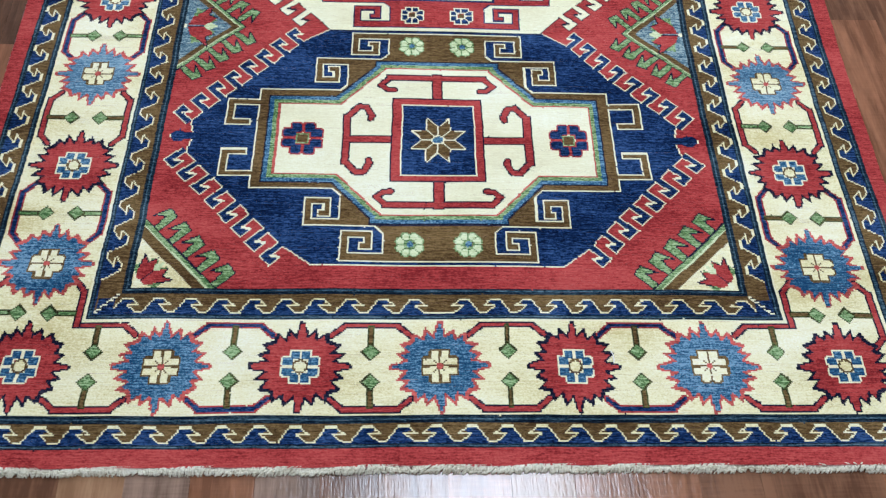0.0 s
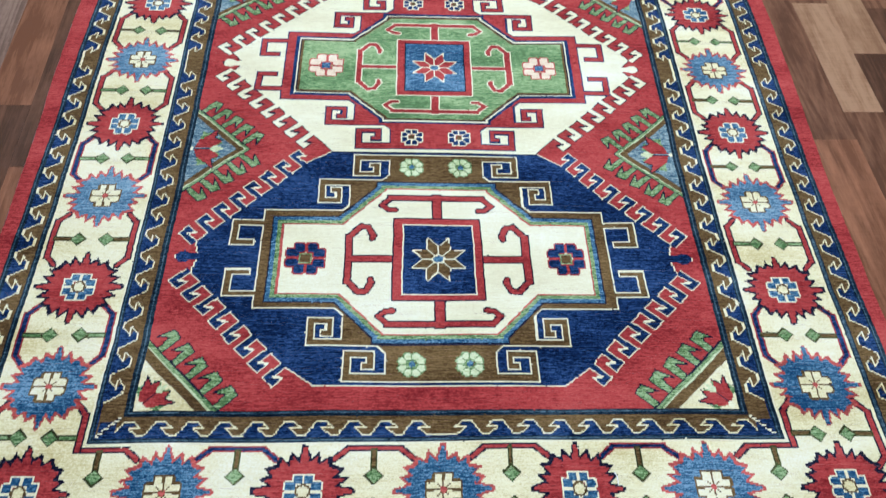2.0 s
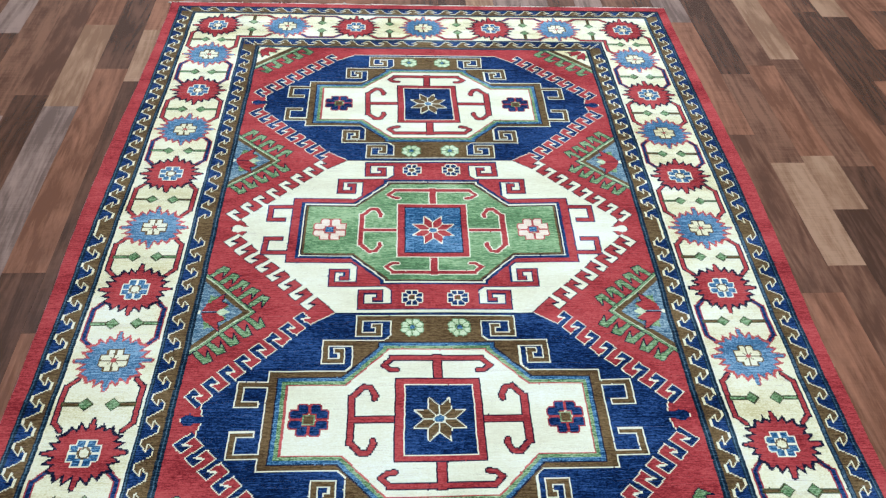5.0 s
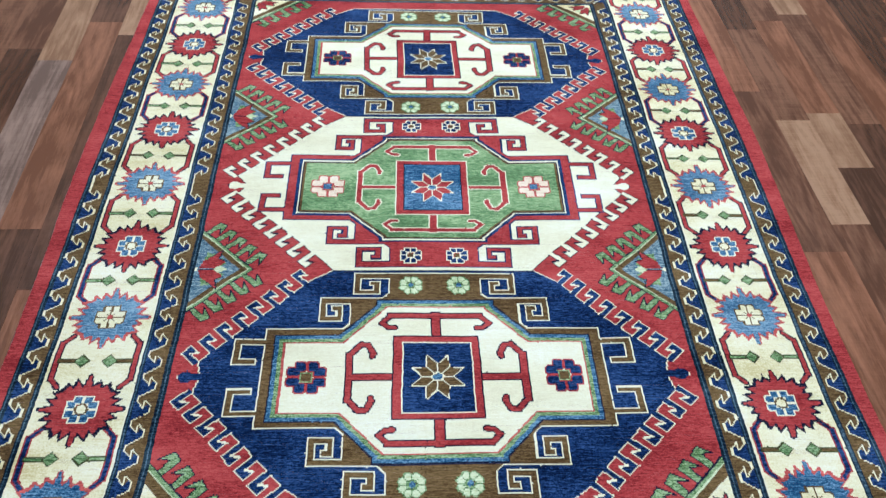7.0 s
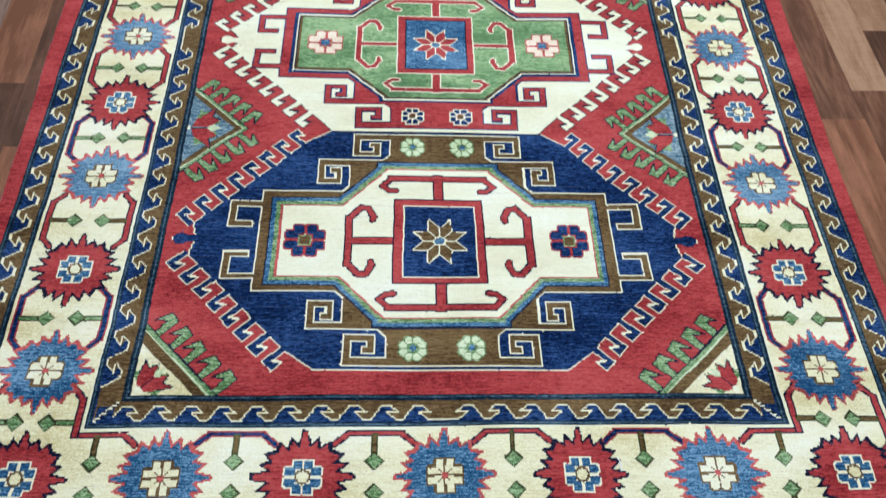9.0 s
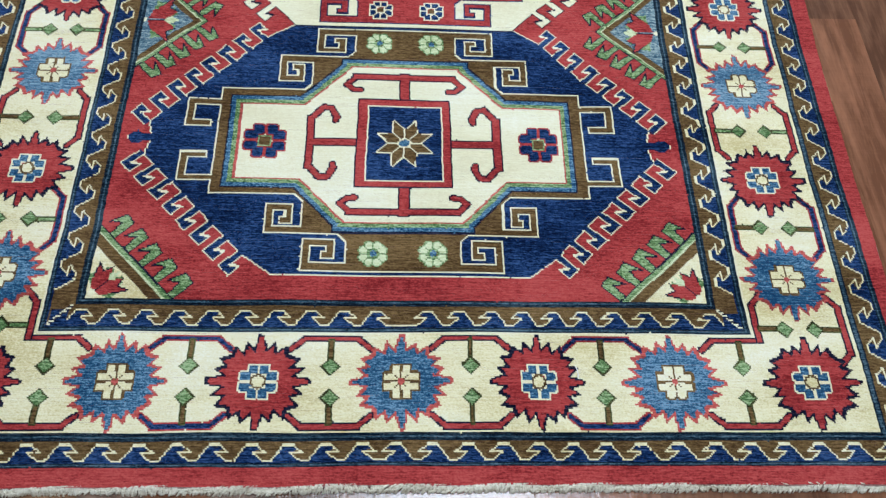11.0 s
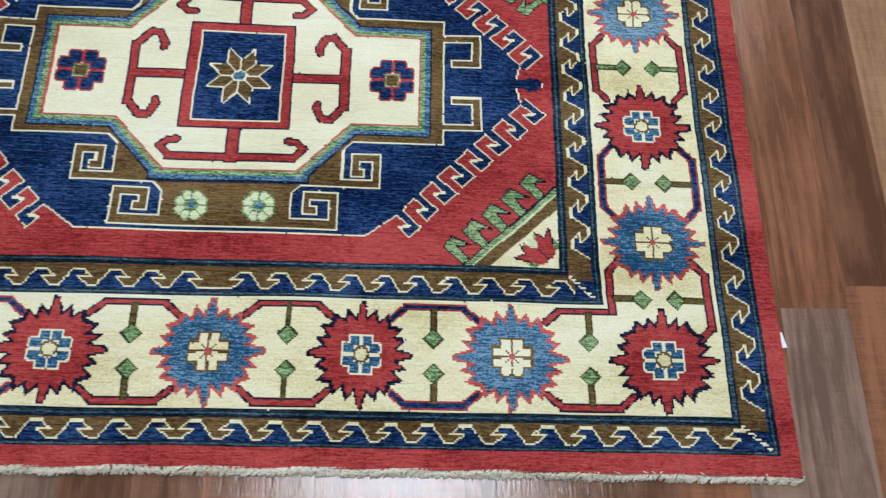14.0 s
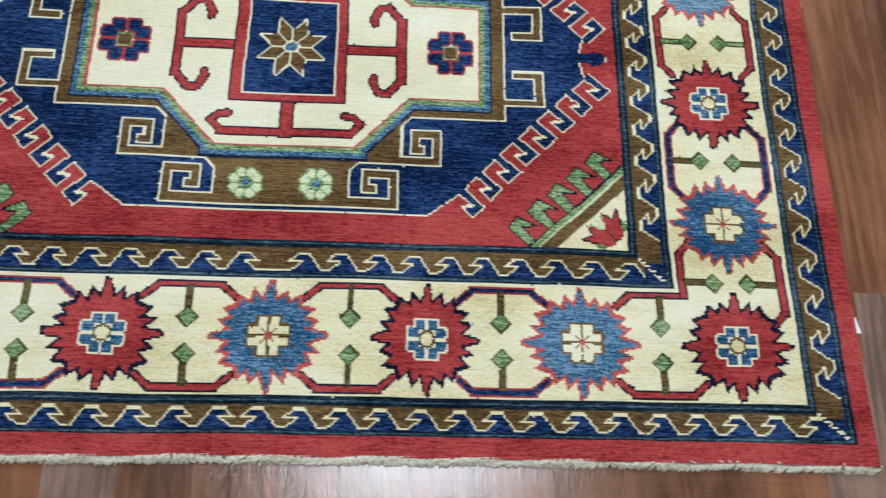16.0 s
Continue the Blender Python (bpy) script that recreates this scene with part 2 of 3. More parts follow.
def put(win, mask, col, who):
    if who in CLIPPED:
        mask = mask & (inset[win] >= 0.295)
    colour[win][mask] = col
    owner[win][mask] = who


def fill(pts, col, who):
    win = window(pts)
    x, y = GX[win], GY[win]
    inside = np.zeros(x.shape, bool)
    for (x0, y0), (x1, y1) in zip(pts, pts[1:] + pts[:1]):
        if y0 != y1:
            inside ^= ((y0 > y) != (y1 > y)) & (x < (x1 - x0) * (y - y0) / (y1 - y0) + x0)
    put(win, inside, col, who)


def stroke(pts, width, col, who, closed=False):
    half = max(width, KNOT) / 2
    for (x0, y0), (x1, y1) in zip(pts, pts[1:] + (pts[:1] if closed else [])):
        win = window([(x0, y0), (x1, y1)], half)
        x, y = GX[win], GY[win]
        if abs(x0 - x1) < 1e-6 or abs(y0 - y1) < 1e-6:
            mask = (x > min(x0, x1) - half) & (x < max(x0, x1) + half) & (y > min(y0, y1) - half) & (y < max(y0, y1) + half)
        else:
            dx, dy = x1 - x0, y1 - y0
            t = np.clip(((x - x0) * dx + (y - y0) * dy) / (dx * dx + dy * dy), 0, 1)
            slim = 0.5 * KNOT * max(abs(dx), abs(dy)) / math.hypot(dx, dy) if width < 0.0036 else half
            mask = (x - x0 - t * dx) ** 2 + (y - y0 - t * dy) ** 2 < slim * slim
        put(win, mask, col, who)


def lined(pts, width, line, col, edge, who):
    stroke(pts, width + 2 * max(line, KNOT), edge, who)
    stroke(pts, width, col, who)


def disc(cx, cy, rx, ry, col, who):
    win = window([(cx - rx, cy - ry), (cx + rx, cy + ry)])
    put(win, ((GX[win] - cx) / rx) ** 2 + ((GY[win] - cy) / ry) ** 2 < 1, col, who)


def moved(pts, cx=0.0, cy=0.0, sx=1, sy=1):
    return [(cx + sx * x, cy + sy * y) for x, y in pts]


def whole(quadrant):
    """A closed outline from its quarter, which runs from the top middle to the right middle."""
    q = quadrant
    return q + [(x, -y) for x, y in q[::-1]] + [(-x, -y) for x, y in q] + [(-x, y) for x, y in q[::-1]]


# rings of border and guard stripes, by the distance from the rug's edge
inset = np.minimum((RX - np.abs(GX)) / 1.045, RY - np.abs(GY))
field = motif("field", "plain red wool field")
edge_band = motif("edge_band", "plain red outer edge band")
outer_guard = motif("guard_border", "navy and brown outer guard border with running wave hooks")
main_border = motif("main_border", "cream main border")
inner_guard = motif("guard_border", "navy and brown inner guard border with running wave hooks")
everything = (slice(0, NY), slice(0, NX))
RINGS = [(0.0, RED, edge_band), (0.025, DEEP, outer_guard), (0.0285, SLATE, outer_guard), (0.031, DEEP, outer_guard), (0.0345, NAVY, outer_guard),
         (0.0370, BROWN, outer_guard), (0.0685, DEEP, outer_guard), (0.0725, SLATE, outer_guard), (0.0755, DEEP, outer_guard), (0.080, CREAM, main_border),
         (0.2355, WHITE, main_border), (0.2385, DEEP, inner_guard), (0.242, SLATE, inner_guard), (0.245, DEEP, inner_guard), (0.2475, NAVY, inner_guard),
         (0.250, BROWN, inner_guard), (0.284, DEEP, inner_guard), (0.288, SLATE, inner_guard), (0.2915, DEEP, inner_guard), (0.295, RED, field)]
for d, col, who in RINGS:
    put(everything, inset >= d, col, who)

# running wave hooks of both guard borders; u runs from the middle of a side outwards
CREST = [(0.2, 1.0), (0.5, 0.48), (0.29, 0.26), (0.40, 0.03), (0.67, 0.03), (1.0, 1.0)]
LIP = [(0.0, 0.97), (0.2, 0.97), (0.5, 0.49), (0.15, 0.46), (0.30, 0.24), (0.40, 0.03), (0.67, 0.03), (1.0, 0.95)]


def wave_side(middle, first, unit, counts, deep, high, along_x, flip, who):
    """Crests run from the middle of a side outwards, the first one at that distance from it."""
    for way, count in zip((1, -1), counts):
        for n in range(count):
            def at(p):
                u, d = middle + (first + (n + p[0] - 0.53) * unit) * way, deep + (1 - p[1]) * high
                return (u, flip * (RY - d)) if along_x else (flip * (RX - d * 1.045), u)
            hook = motif("wave_hook", "", who)
            if n == 0:
                stroke([at((0.53 - first / unit, 0.97)), at((0.1, 0.97))], 0.0032, CREAM, hook)
            fill([at(p) for p in CREST], NAVY, hook)
            stroke([at(p) for p in LIP], 0.0032, CREAM, hook)


for flip in (1, -1):
    wave_side(-0.032, 0.024, 0.0527, (15, 13), 0.0365, 0.0265, True, flip, outer_guard)
    wave_side(0.0, 0.0423, 0.0518, (20, 20), 0.0365, 0.0265, False, flip, outer_guard)
    wave_side(0.0, 0.0395, 0.0506, (10, 10), 0.2495, 0.0265, True, flip, inner_guard)
    wave_side(0.0, 0.0523, 0.0504, (16, 16), 0.2495, 0.0265, False, flip, inner_guard)
# striped corner pieces of the guards
for deep in (0.037, 0.2505):
    for sx in (1, -1):
        for sy in (1, -1):
            x, y = RX - deep * 1.045, RY - deep
            who = outer_guard if deep < 0.1 else inner_guard
            fill([(sx * (x - 0.026), sy * (y - 0.026)), (sx * x, sy * (y - 0.026)), (sx * x, sy * y), (sx * (x - 0.026), sy * y)], NAVY, who)
            stroke([(sx * (x - 0.030), sy * (y - 0.030)), (sx * (x - 0.001), sy * (y - 0.001))], 0.0060, WHITE, who)
            for k in range(7):
                a = 0.003 + k * 0.0042
                stroke([(sx * (x - a - 0.002), sy * (y - a)), (sx * (x - a + 0.002), sy * (y - a))], 0.0022, INK, who)

# rosettes, their flowers, the linked cartouches and the green buds
TEETH = [(0.0765, 0.0032), (0.053, 0.0085), (0.0665, 0.0205), (0.0495, 0.0250), (0.0600, 0.0375), (0.0440, 0.0430),
         (0.0385, 0.0575), (0.0255, 0.0475), (0.0210, 0.0640), (0.0085, 0.0515), (0.0030, 0.0755)]


def rosette(cx, cy, body, edge, petal, petal_edge, heart):
    who = motif("rosette", "red spiked rosette edged in navy" if body == RED else "blue spiked rosette edged in red", main_border)
    rng = random.Random(round(cx * 1000) * 7 + round(cy * 1000))
    out = [(cx + x + rng.uniform(-1, 1) * 0.0018, cy + y + rng.uniform(-1, 1) * 0.0018) for x, y in whole(TEETH[::-1])]
    fill(out, edge, who)
    stroke(out, 0.0030, edge, who, True)
    shrink = [(cx + (x - cx) * 0.905, cy + (y - cy) * 0.905) for x, y in out]
    fill(shrink, body, who)
    for x, y in ((1, 0), (-1, 0), (0, 1), (0, -1)):
        stroke([(cx + 0.045 * x, cy + 0.045 * y), (cx + 0.070 * x, cy + 0.070 * y)], 0.0068, body, who)
    bloom(cx, cy, 0.0305 if petal == STEEL else 0.0292, petal, petal_edge, heart, who, True)


def bloom(cx, cy, r, petal, edge, heart, under, boxy=False):
    """A flower of eight petals, two to each side."""
    who = motif("flower", "", under)
    near, far, w, l, line = (0.28 * r, 0.63 * r, 0.215 * r, 0.25 * r, 0.0026) if boxy else (0.30 * r, 0.66 * r, 0.27 * r, 0.27 * r, 0.0024)
    if r > 0.038:
        near, far, w, l = 0.30 * r, 0.63 * r, 0.245 * r, 0.275 * r
    if petal == CREAM:
        near, w, line = 0.265 * r, 0.205 * r, 0.0030
    for pad, col in ((line, edge), (0.0, petal)):
        for sx, sy in ((1, 1), (1, -1), (-1, 1), (-1, -1)):
            for px, py, hx, hy in ((near, far, w, l), (far, near, l, w)):
                x, y, hx, hy = cx + sx * px, cy + sy * py, hx + pad, hy + pad
                if boxy:
                    c = 0.3 * min(hx, hy)
                    fill([(x - hx + c, y - hy), (x + hx - c, y - hy), (x + hx, y - hy + c), (x + hx, y + hy - c), (x + hx - c, y + hy), (x - hx + c, y + hy), (x - hx, y + hy - c), (x - hx, y - hy + c)], col, who)
                else:
                    disc(x, y, hx * 1.08, hy * 1.08, col, who)
    if not boxy:
        for k in range(8):
            a = math.pi * k / 4
            stroke([(cx + 0.2 * r * math.cos(a), cy + 0.2 * r * math.sin(a)), (cx + 0.80 * r * math.cos(a), cy + 0.80 * r * math.sin(a))], 0.0024, edge, who)
    if r > 0.038:
        for c, col in ((0.30 * r, GREEN if heart == BROWN else edge), (0.24 * r, heart)):
            fill(moved([(-c, -c), (c, -c), (c, c), (-c, c)], cx, cy), col, who)
    elif boxy and petal == STEEL:
        disc(cx, cy, 0.40 * r, 0.40 * r, BROWN, who)
        disc(cx, cy, 0.29 * r, 0.29 * r, heart, who)
    elif boxy and petal == NAVY:
        for k in range(8):
            a = math.pi * k / 4
            stroke([(cx, cy), (cx + 0.80 * r * math.cos(a), cy + 0.80 * r * math.sin(a))], 0.0026, edge, who)
        disc(cx, cy, 0.26 * r, 0.26 * r, BROWN, who)
    elif boxy:
        disc(cx, cy, 0.50 * r, 0.50 * r, petal, who)
        for k in range(8):
            a = math.pi * k / 4
            far_end = 0.42 if k % 2 else 0.85
            stroke([(cx + 0.1 * r * math.cos(a), cy + 0.1 * r * math.sin(a)), (cx + far_end * r * math.cos(a), cy + far_end * r * math.sin(a))], 0.0024, edge, who)
        disc(cx, cy, 0.17 * r, 0.17 * r, heart, who)
    else:
        disc(cx, cy, 0.30 * r, 0.30 * r, edge, who)
        disc(cx, cy, 0.24 * r, 0.24 * r, heart, who)


CX, CY = RX - 0.159 * 1.045, RY - 0.159
ROW_NEAR = (0.0015, -0.199, -0.394, -0.606, -0.803, -CY)
ROW_FAR = (0.0015, 0.2075, 0.4035, 0.599, 0.799, CY)
ROW_X = (0.0, 0.2115, 0.423, CX)


def cartouche(cx, cy, along_x, half, purple, corner=False):
    """Two bars that link neighbouring rosettes, each with a green bud on a stem; at a corner the inner bars of two sides meet square."""
    for side in (1, -1):
        link = motif("cartouche_bar", "", main_border)
        pts = [(-half - 0.020, 0.053), (-half, 0.0695), (half, 0.0695), (half + 0.020, 0.053)]
        along, across = (cx, cy) if along_x else (cy, cx)
        if corner and side * across < 0:
            reach = (CX - 0.0695 * 1.03 if along_x else CY - 0.0695) - abs(along)
            pts = pts[:2] + [(reach, 0.0695)] if along > 0 else [(-reach, 0.0695)] + pts[2:]
        pts = [(x, y * side) if along_x else (y * side * 1.03, x) for x, y in pts]
        lined(moved(pts, cx, cy), 0.0066, 0.0026, NAVY if purple else RED, RED if purple else INK, link)
        bud = motif("bud", "green diamond bud on an olive stem", main_border)
        stem = [(0, 0.064), (0, 0.034)]
        stem = [(x, y * side) if along_x else (y * side, x) for x, y in stem]
        lined(moved(stem, cx, cy), 0.0046, 0.0026, GREEN if round(37 * cx + 53 * cy) % 2 else BROWN, OLIVE, bud)
        top = [(0.0, 0.0095), (0.0155, 0.025), (0.0, 0.0405), (-0.0155, 0.025)]
        top = [(x, y * side) if along_x else (y * side, x) for x, y in top]
        fill(moved(top, cx, cy), OLIVE, bud)
        small = [(0.0, 0.0130), (0.0120, 0.025), (0.0, 0.0370), (-0.0120, 0.025)]
        fill(moved([(x, y * side) if along_x else (y * side, x) for x, y in small], cx, cy), GREEN, bud)


for sy in (1, -1):
    for n in range(6):
        a, b = (ROW_X[3 - n], ROW_X[2 - n]) if n < 3 else (-ROW_X[n - 3], -ROW_X[n - 2])
        cartouche((a + b) / 2, sy * CY, True, 0.040, n % 3 == 1, n in (0, 5))
    for side in (1, -1):
        for n in range(5):
            row = ROW_FAR if sy > 0 else ROW_NEAR
            cartouche(side * CX, (row[n] + row[n + 1]) / 2, False, 0.040, n % 2 == 1, n == 4)


def border_rosette(x, y, red):
    if red:
        rosette(x, y, RED, INK, STEEL, WHITE, CREAM)
    else:
        rosette(x, y, STEEL if y < -0.5 else AZURE, RUST, CREAM, BROWN, RUST)


for sy in (1, -1):
    for n, x in enumerate((-CX, -0.423, -0.2115, 0.0, 0.2115, 0.423, CX)):
        border_rosette(x, sy * CY, n % 2 == 0)
for side in (1, -1):
    for n in range(-4, 5):
        border_rosette(side * CX, (ROW_FAR if n > 0 else ROW_NEAR)[abs(n)], n % 2 == 1)

# the three medallions


def hexagon(tip, upper, lower):
    """The medallion's outline; its slanting sides may lie a little further in or out above and below."""
    def half(s):
        return [(0.0, 0.269), (0.209, 0.269), (0.259 + 0.727 * s, 0.234 + 0.687 * s), (0.447 + 0.727 * s, 0.035 + 0.687 * s), (tip - 0.039, 0.0055), (tip - 0.024, 0.0055),
                (tip - 0.016, 0.0105), (tip - 0.0065, 0.0085), (tip, 0.003)]
    up, down = half(upper), half(lower)
    right = up + [(x, -y) for x, y in down[::-1]]
    return right + [(-x, y) for x, y in right[::-1]]


CROSS = whole([(0.0, 0.258), (0.163, 0.258), (0.163, 0.246), (0.094, 0.246), (0.094, 0.203), (0.107, 0.190), (0.228, 0.190), (0.228, 0.178),
               (0.168, 0.178), (0.168, 0.126), (0.182, 0.112), (0.328, 0.112), (0.328, 0.0)])
INNER = whole([(0.0, 0.166), (0.098, 0.166), (0.178, 0.079), (0.289, 0.079), (0.289, 0.0)])
SPIRALS = [[(0.158, 0.252), (0.158, 0.2075), (0.1185, 0.2075), (0.1185, 0.2310), (0.1270, 0.2310)],
           [(0.223, 0.184), (0.223, 0.1395), (0.1910, 0.1395), (0.1910, 0.1650), (0.1990, 0.1650)],
           [(0.330, 0.081), (0.379, 0.081), (0.379, 0.034), (0.349, 0.034)]]
STAR = [(0.049 * math.cos(a) * 1.04, 0.052 * math.sin(a)) if k % 2 else (r * math.cos(a), r * math.sin(a))
        for k in range(16) for a in [math.pi * k / 8] for r in [0.0275 if k % 4 == 0 else 0.029]]


def medallion(cy, ground, ground_label, frame_col, line, bands, heart, bar, bar_line, box_col, box_line, star_col, star_line, star_heart, side_flower, strip_flower, hook_line, tip=0.479, slip=(0.0, 0.0), flower_x=0.2445):
    ground_part = motif("medallion", ground_label)
    outer = moved(hexagon(tip, *slip), 0, cy)
    fill(outer, ground, ground_part)
    stroke(outer, 0.0032, hook_line, ground_part, True)
    knob = [(tip - 0.045, 0.0080), (tip - 0.026, 0.0080), (tip - 0.017, 0.0130), (tip - 0.007, 0.0110), (tip - 0.001, 0.0045)]
    for sx in (1, -1):
        fill(moved(knob + [(x, -y) for x, y in knob[::-1]], 0, cy, sx), ground, ground_part)
    # interlocking hooks along the slanting sides
    pitch, half = 0.0389, 0.0195
    e, n = (0.687, -0.727), (0.727, 0.687)
    for sx in (1, -1):
        for sy in (1, -1):
            for k in range(8):
                out = half + slip[0 if sy > 0 else 1]
                ox, oy = 0.259 + (k - 0.68) * pitch * e[0] + out * n[0], 0.234 + (k - 0.68) * pitch * e[1] + out * n[1]

                def at(pts):
                    return moved([(ox + a * pitch * e[0] + b * half * n[0], oy + a * pitch * e[1] + b * half * n[1]) for a, b in pts], 0, cy, sx, sy)
                who = motif("hook", "", ground_part)
                if k < 8:
                    shape = [(0.68, -1.1), (0.70, 0.30), (0.36, -0.20), (0.34, 1.0), (1.0, 1.0), (1.0, -1.1)]
                    fill(at(shape), ground, who)
                    stroke(at(shape[:5] + [(1.0, -1.0)]), 0.0027, hook_line, who)
                    stroke(at([(0.42, -0.10), (0.70, 0.28)]), 0.0048, hook_line, who)
                    if k < 7:
                        stroke(at([(1.0, -1.0), (1.68, -1.0)]), 0.0027, hook_line, who)
    # the stepped cross with its spirals
    cross = motif("stepped_cross", "", ground_part)
    stroke(moved(CROSS, 0, cy), 0.0054, line, cross, True)
    for sx in (1, -1):
        for sy in (1, -1):
            for s in SPIRALS:
                stroke(moved(s, 0, cy, sx, sy), 0.0152, line, cross)
    fill(moved(CROSS, 0, cy), frame_col, cross)
    for sx in (1, -1):
        for sy in (1, -1):
            for s in SPIRALS:
                stroke(moved(s, 0, cy, sx, sy), 0.0098, frame_col, cross)
    # framed octagon with arms
    inner = motif("octagon", "", ground_part)
    for width, col in bands:
        stroke(moved(INNER, 0, cy), width, col, inner, True)
    fill(moved(INNER, 0, cy), heart, inner)
    # bars with hooked ends
    for sx in (1, -1):
        who = motif("hooked_bar", "", ground_part)
        runs = [[(0.082, 0.0), (0.166, 0.0)], [(0.166, -0.050), (0.166, 0.050)]]
        runs += [[(0.166, s * 0.050), (0.145, s * 0.076), (0.131, s * 0.074), (0.122, s * 0.055), (0.1235, s * 0.048)] for s in (1, -1)]
        for pad in (0.0052, 0.0):
            for r in runs:
                stroke(moved(r, 0, cy, sx, 1), (0.0115 if len(r) < 5 else 0.0095) + pad, bar_line if pad else bar, who)
    for sy in (1, -1):
        who = motif("hooked_bar", "", ground_part)
        runs = [[(0.0, 0.09), (0.0, 0.146)], [(-0.090, 0.146), (0.090, 0.146)]] + [[(s * 0.090, 0.146), (s * 0.107, 0.128), (s * 0.094, 0.117), (s * 0.082, 0.116)] for s in (1, -1)]
        for pad in (0.0052, 0.0):
            for r in runs:
                stroke(moved(r, 0, cy, 1, sy), (0.0155 if r[0] == (0.0, 0.09) else 0.0105 if len(r) < 4 else 0.0085) + pad, bar_line if pad else bar, who)
    square = motif("square_frame", "", ground_part)
    inside = motif("square", "", ground_part)
    for hx, hy, col, who in ((0.0845, 0.096, bar_line, square), (0.082, 0.0935, bar, square), (0.0685, 0.082, box_line, square), (0.0655, 0.079, box_col, inside)):
        fill(moved([(-hx, -hy), (hx, -hy), (hx, hy), (-hx, hy)], 0, cy), col, who)
    star = motif("star", "", ground_part)
    stroke(moved(STAR, 0, cy), 0.0046, star_line, star, True)
    fill(moved(STAR, 0, cy), star_col, star)
    for k in range(0, 16, 2):
        a = math.pi * k / 8
        stroke([(0, cy), (0.028 * math.cos(a), cy + 0.028 * math.sin(a))], 0.0026, star_line, star)
    disc(0, cy, 0.0125, 0.0105, star_line, star)
    disc(0, cy, 0.0095, 0.0078, star_heart, star)
    for sx in (1, -1):
        bloom(sx * flower_x, cy, 0.0385, *side_flower, ground_part, True)
        for sy in (1, -1):
            bloom(sx * 0.0495, cy + sy * 0.2265, 0.0245 if strip_flower[0] == NAVY else 0.0230, *strip_flower, ground_part, strip_flower[0] == NAVY)


BLUE_BANDS = [(0.0435, INK), (0.0375, STEEL), (0.0225, GREEN), (0.0065, RUST)]
for cy in (-0.537, 0.537):
    medallion(cy, NAVY, "navy hexagonal medallion with a cream octagon", BROWN, WHITE, BLUE_BANDS, WHITE, RED, INK, NAVY, WHITE, BROWN, WHITE, STEEL,
              (NAVY, RED, BROWN), (PALE, GREEN, STEEL), WHITE)
medallion(0.0, WHITE, "white hexagonal medallion with a green octagon", RED, NAVY, [(0.040, NAVY), (0.027, WHITE), (0.0195, INK), (0.0145, BROWN), (0.006, LEAF)], LEAF, RED, WHITE, STEEL, INK, RED, WHITE, STEEL,
          (PEACH, RUST, STEEL), (NAVY, WHITE, PALE), INK, 0.462, (-0.002, -0.012), 0.2365)


# triangles at the sides and in the corners of the field, with green hooks
def green_hooks(p0, p1, count, out, pitch, high, under):
    a, b = Vector(p0), Vector(p1)
    e = (b - a).normalized()
    n = Vector((-e.y, e.x))
    if n.dot(Vector(out)) < 0:
        n = -n
    for k in range(count):
        c = a + e * pitch * k
        shape = [(0.02, -0.2), (0.0, 0.94), (0.58, 1.05), (0.84, 0.30), (0.42, 0.62), (0.33, -0.2)]
        pts = [(p.x, p.y) for p in (c + e * (u * pitch) + n * (v * high) for u, v in shape)]
        who = motif("green_hook", "", under)
        CLIPPED.add(who)
        fill(pts, GREEN, who)
        stroke(pts, 0.0030, INK, who, True)


def tulip(cx, cy, ax, ay, size, under, leaf, splay=1.0):
    """A small tulip that points along (ax, ay), with a white foot."""
    who = motif("tulip", "small red tulip", under)
    CLIPPED.add(who)

    def at(pts):
        return [(cx + size * (x / splay * ax - y * splay * ay), cy + size * (x / splay * ay + y * splay * ax)) for x, y in pts]
    for s in (1, -1):
        fill(at([(-0.016, s * 0.004), (-0.012, s * 0.026), (0.006, s * 0.024), (0.002, s * 0.010)]), leaf, who)
        fill(at([(0.008, s * 0.002), (0.022, s * 0.008), (0.016, s * 0.018), (0.006, s * 0.012)]), leaf, who)
    fill(at([(0.002, 0.0), (0.012, 0.006), (0.026, 0.0), (0.012, -0.006)]), PALE, who)
    for s in (1, -1):
        petal = [(-0.021, s * 0.001), (-0.015, s * 0.013), (-0.004, s * 0.020), (0.014, s * 0.031), (0.009, s * 0.0165), (0.022, s * 0.012), (0.005, s * 0.001)]
        fill(at(petal), RED, who)
        stroke(at(petal[2:6]), 0.0030, INK, who)
    stroke(at([(-0.020, 0.0), (0.004, 0.0)]), 0.0026, INK, who)
    disc(cx - size * 0.022 * ax, cy - size * 0.022 * ay, 0.006, 0.006, WHITE, who)


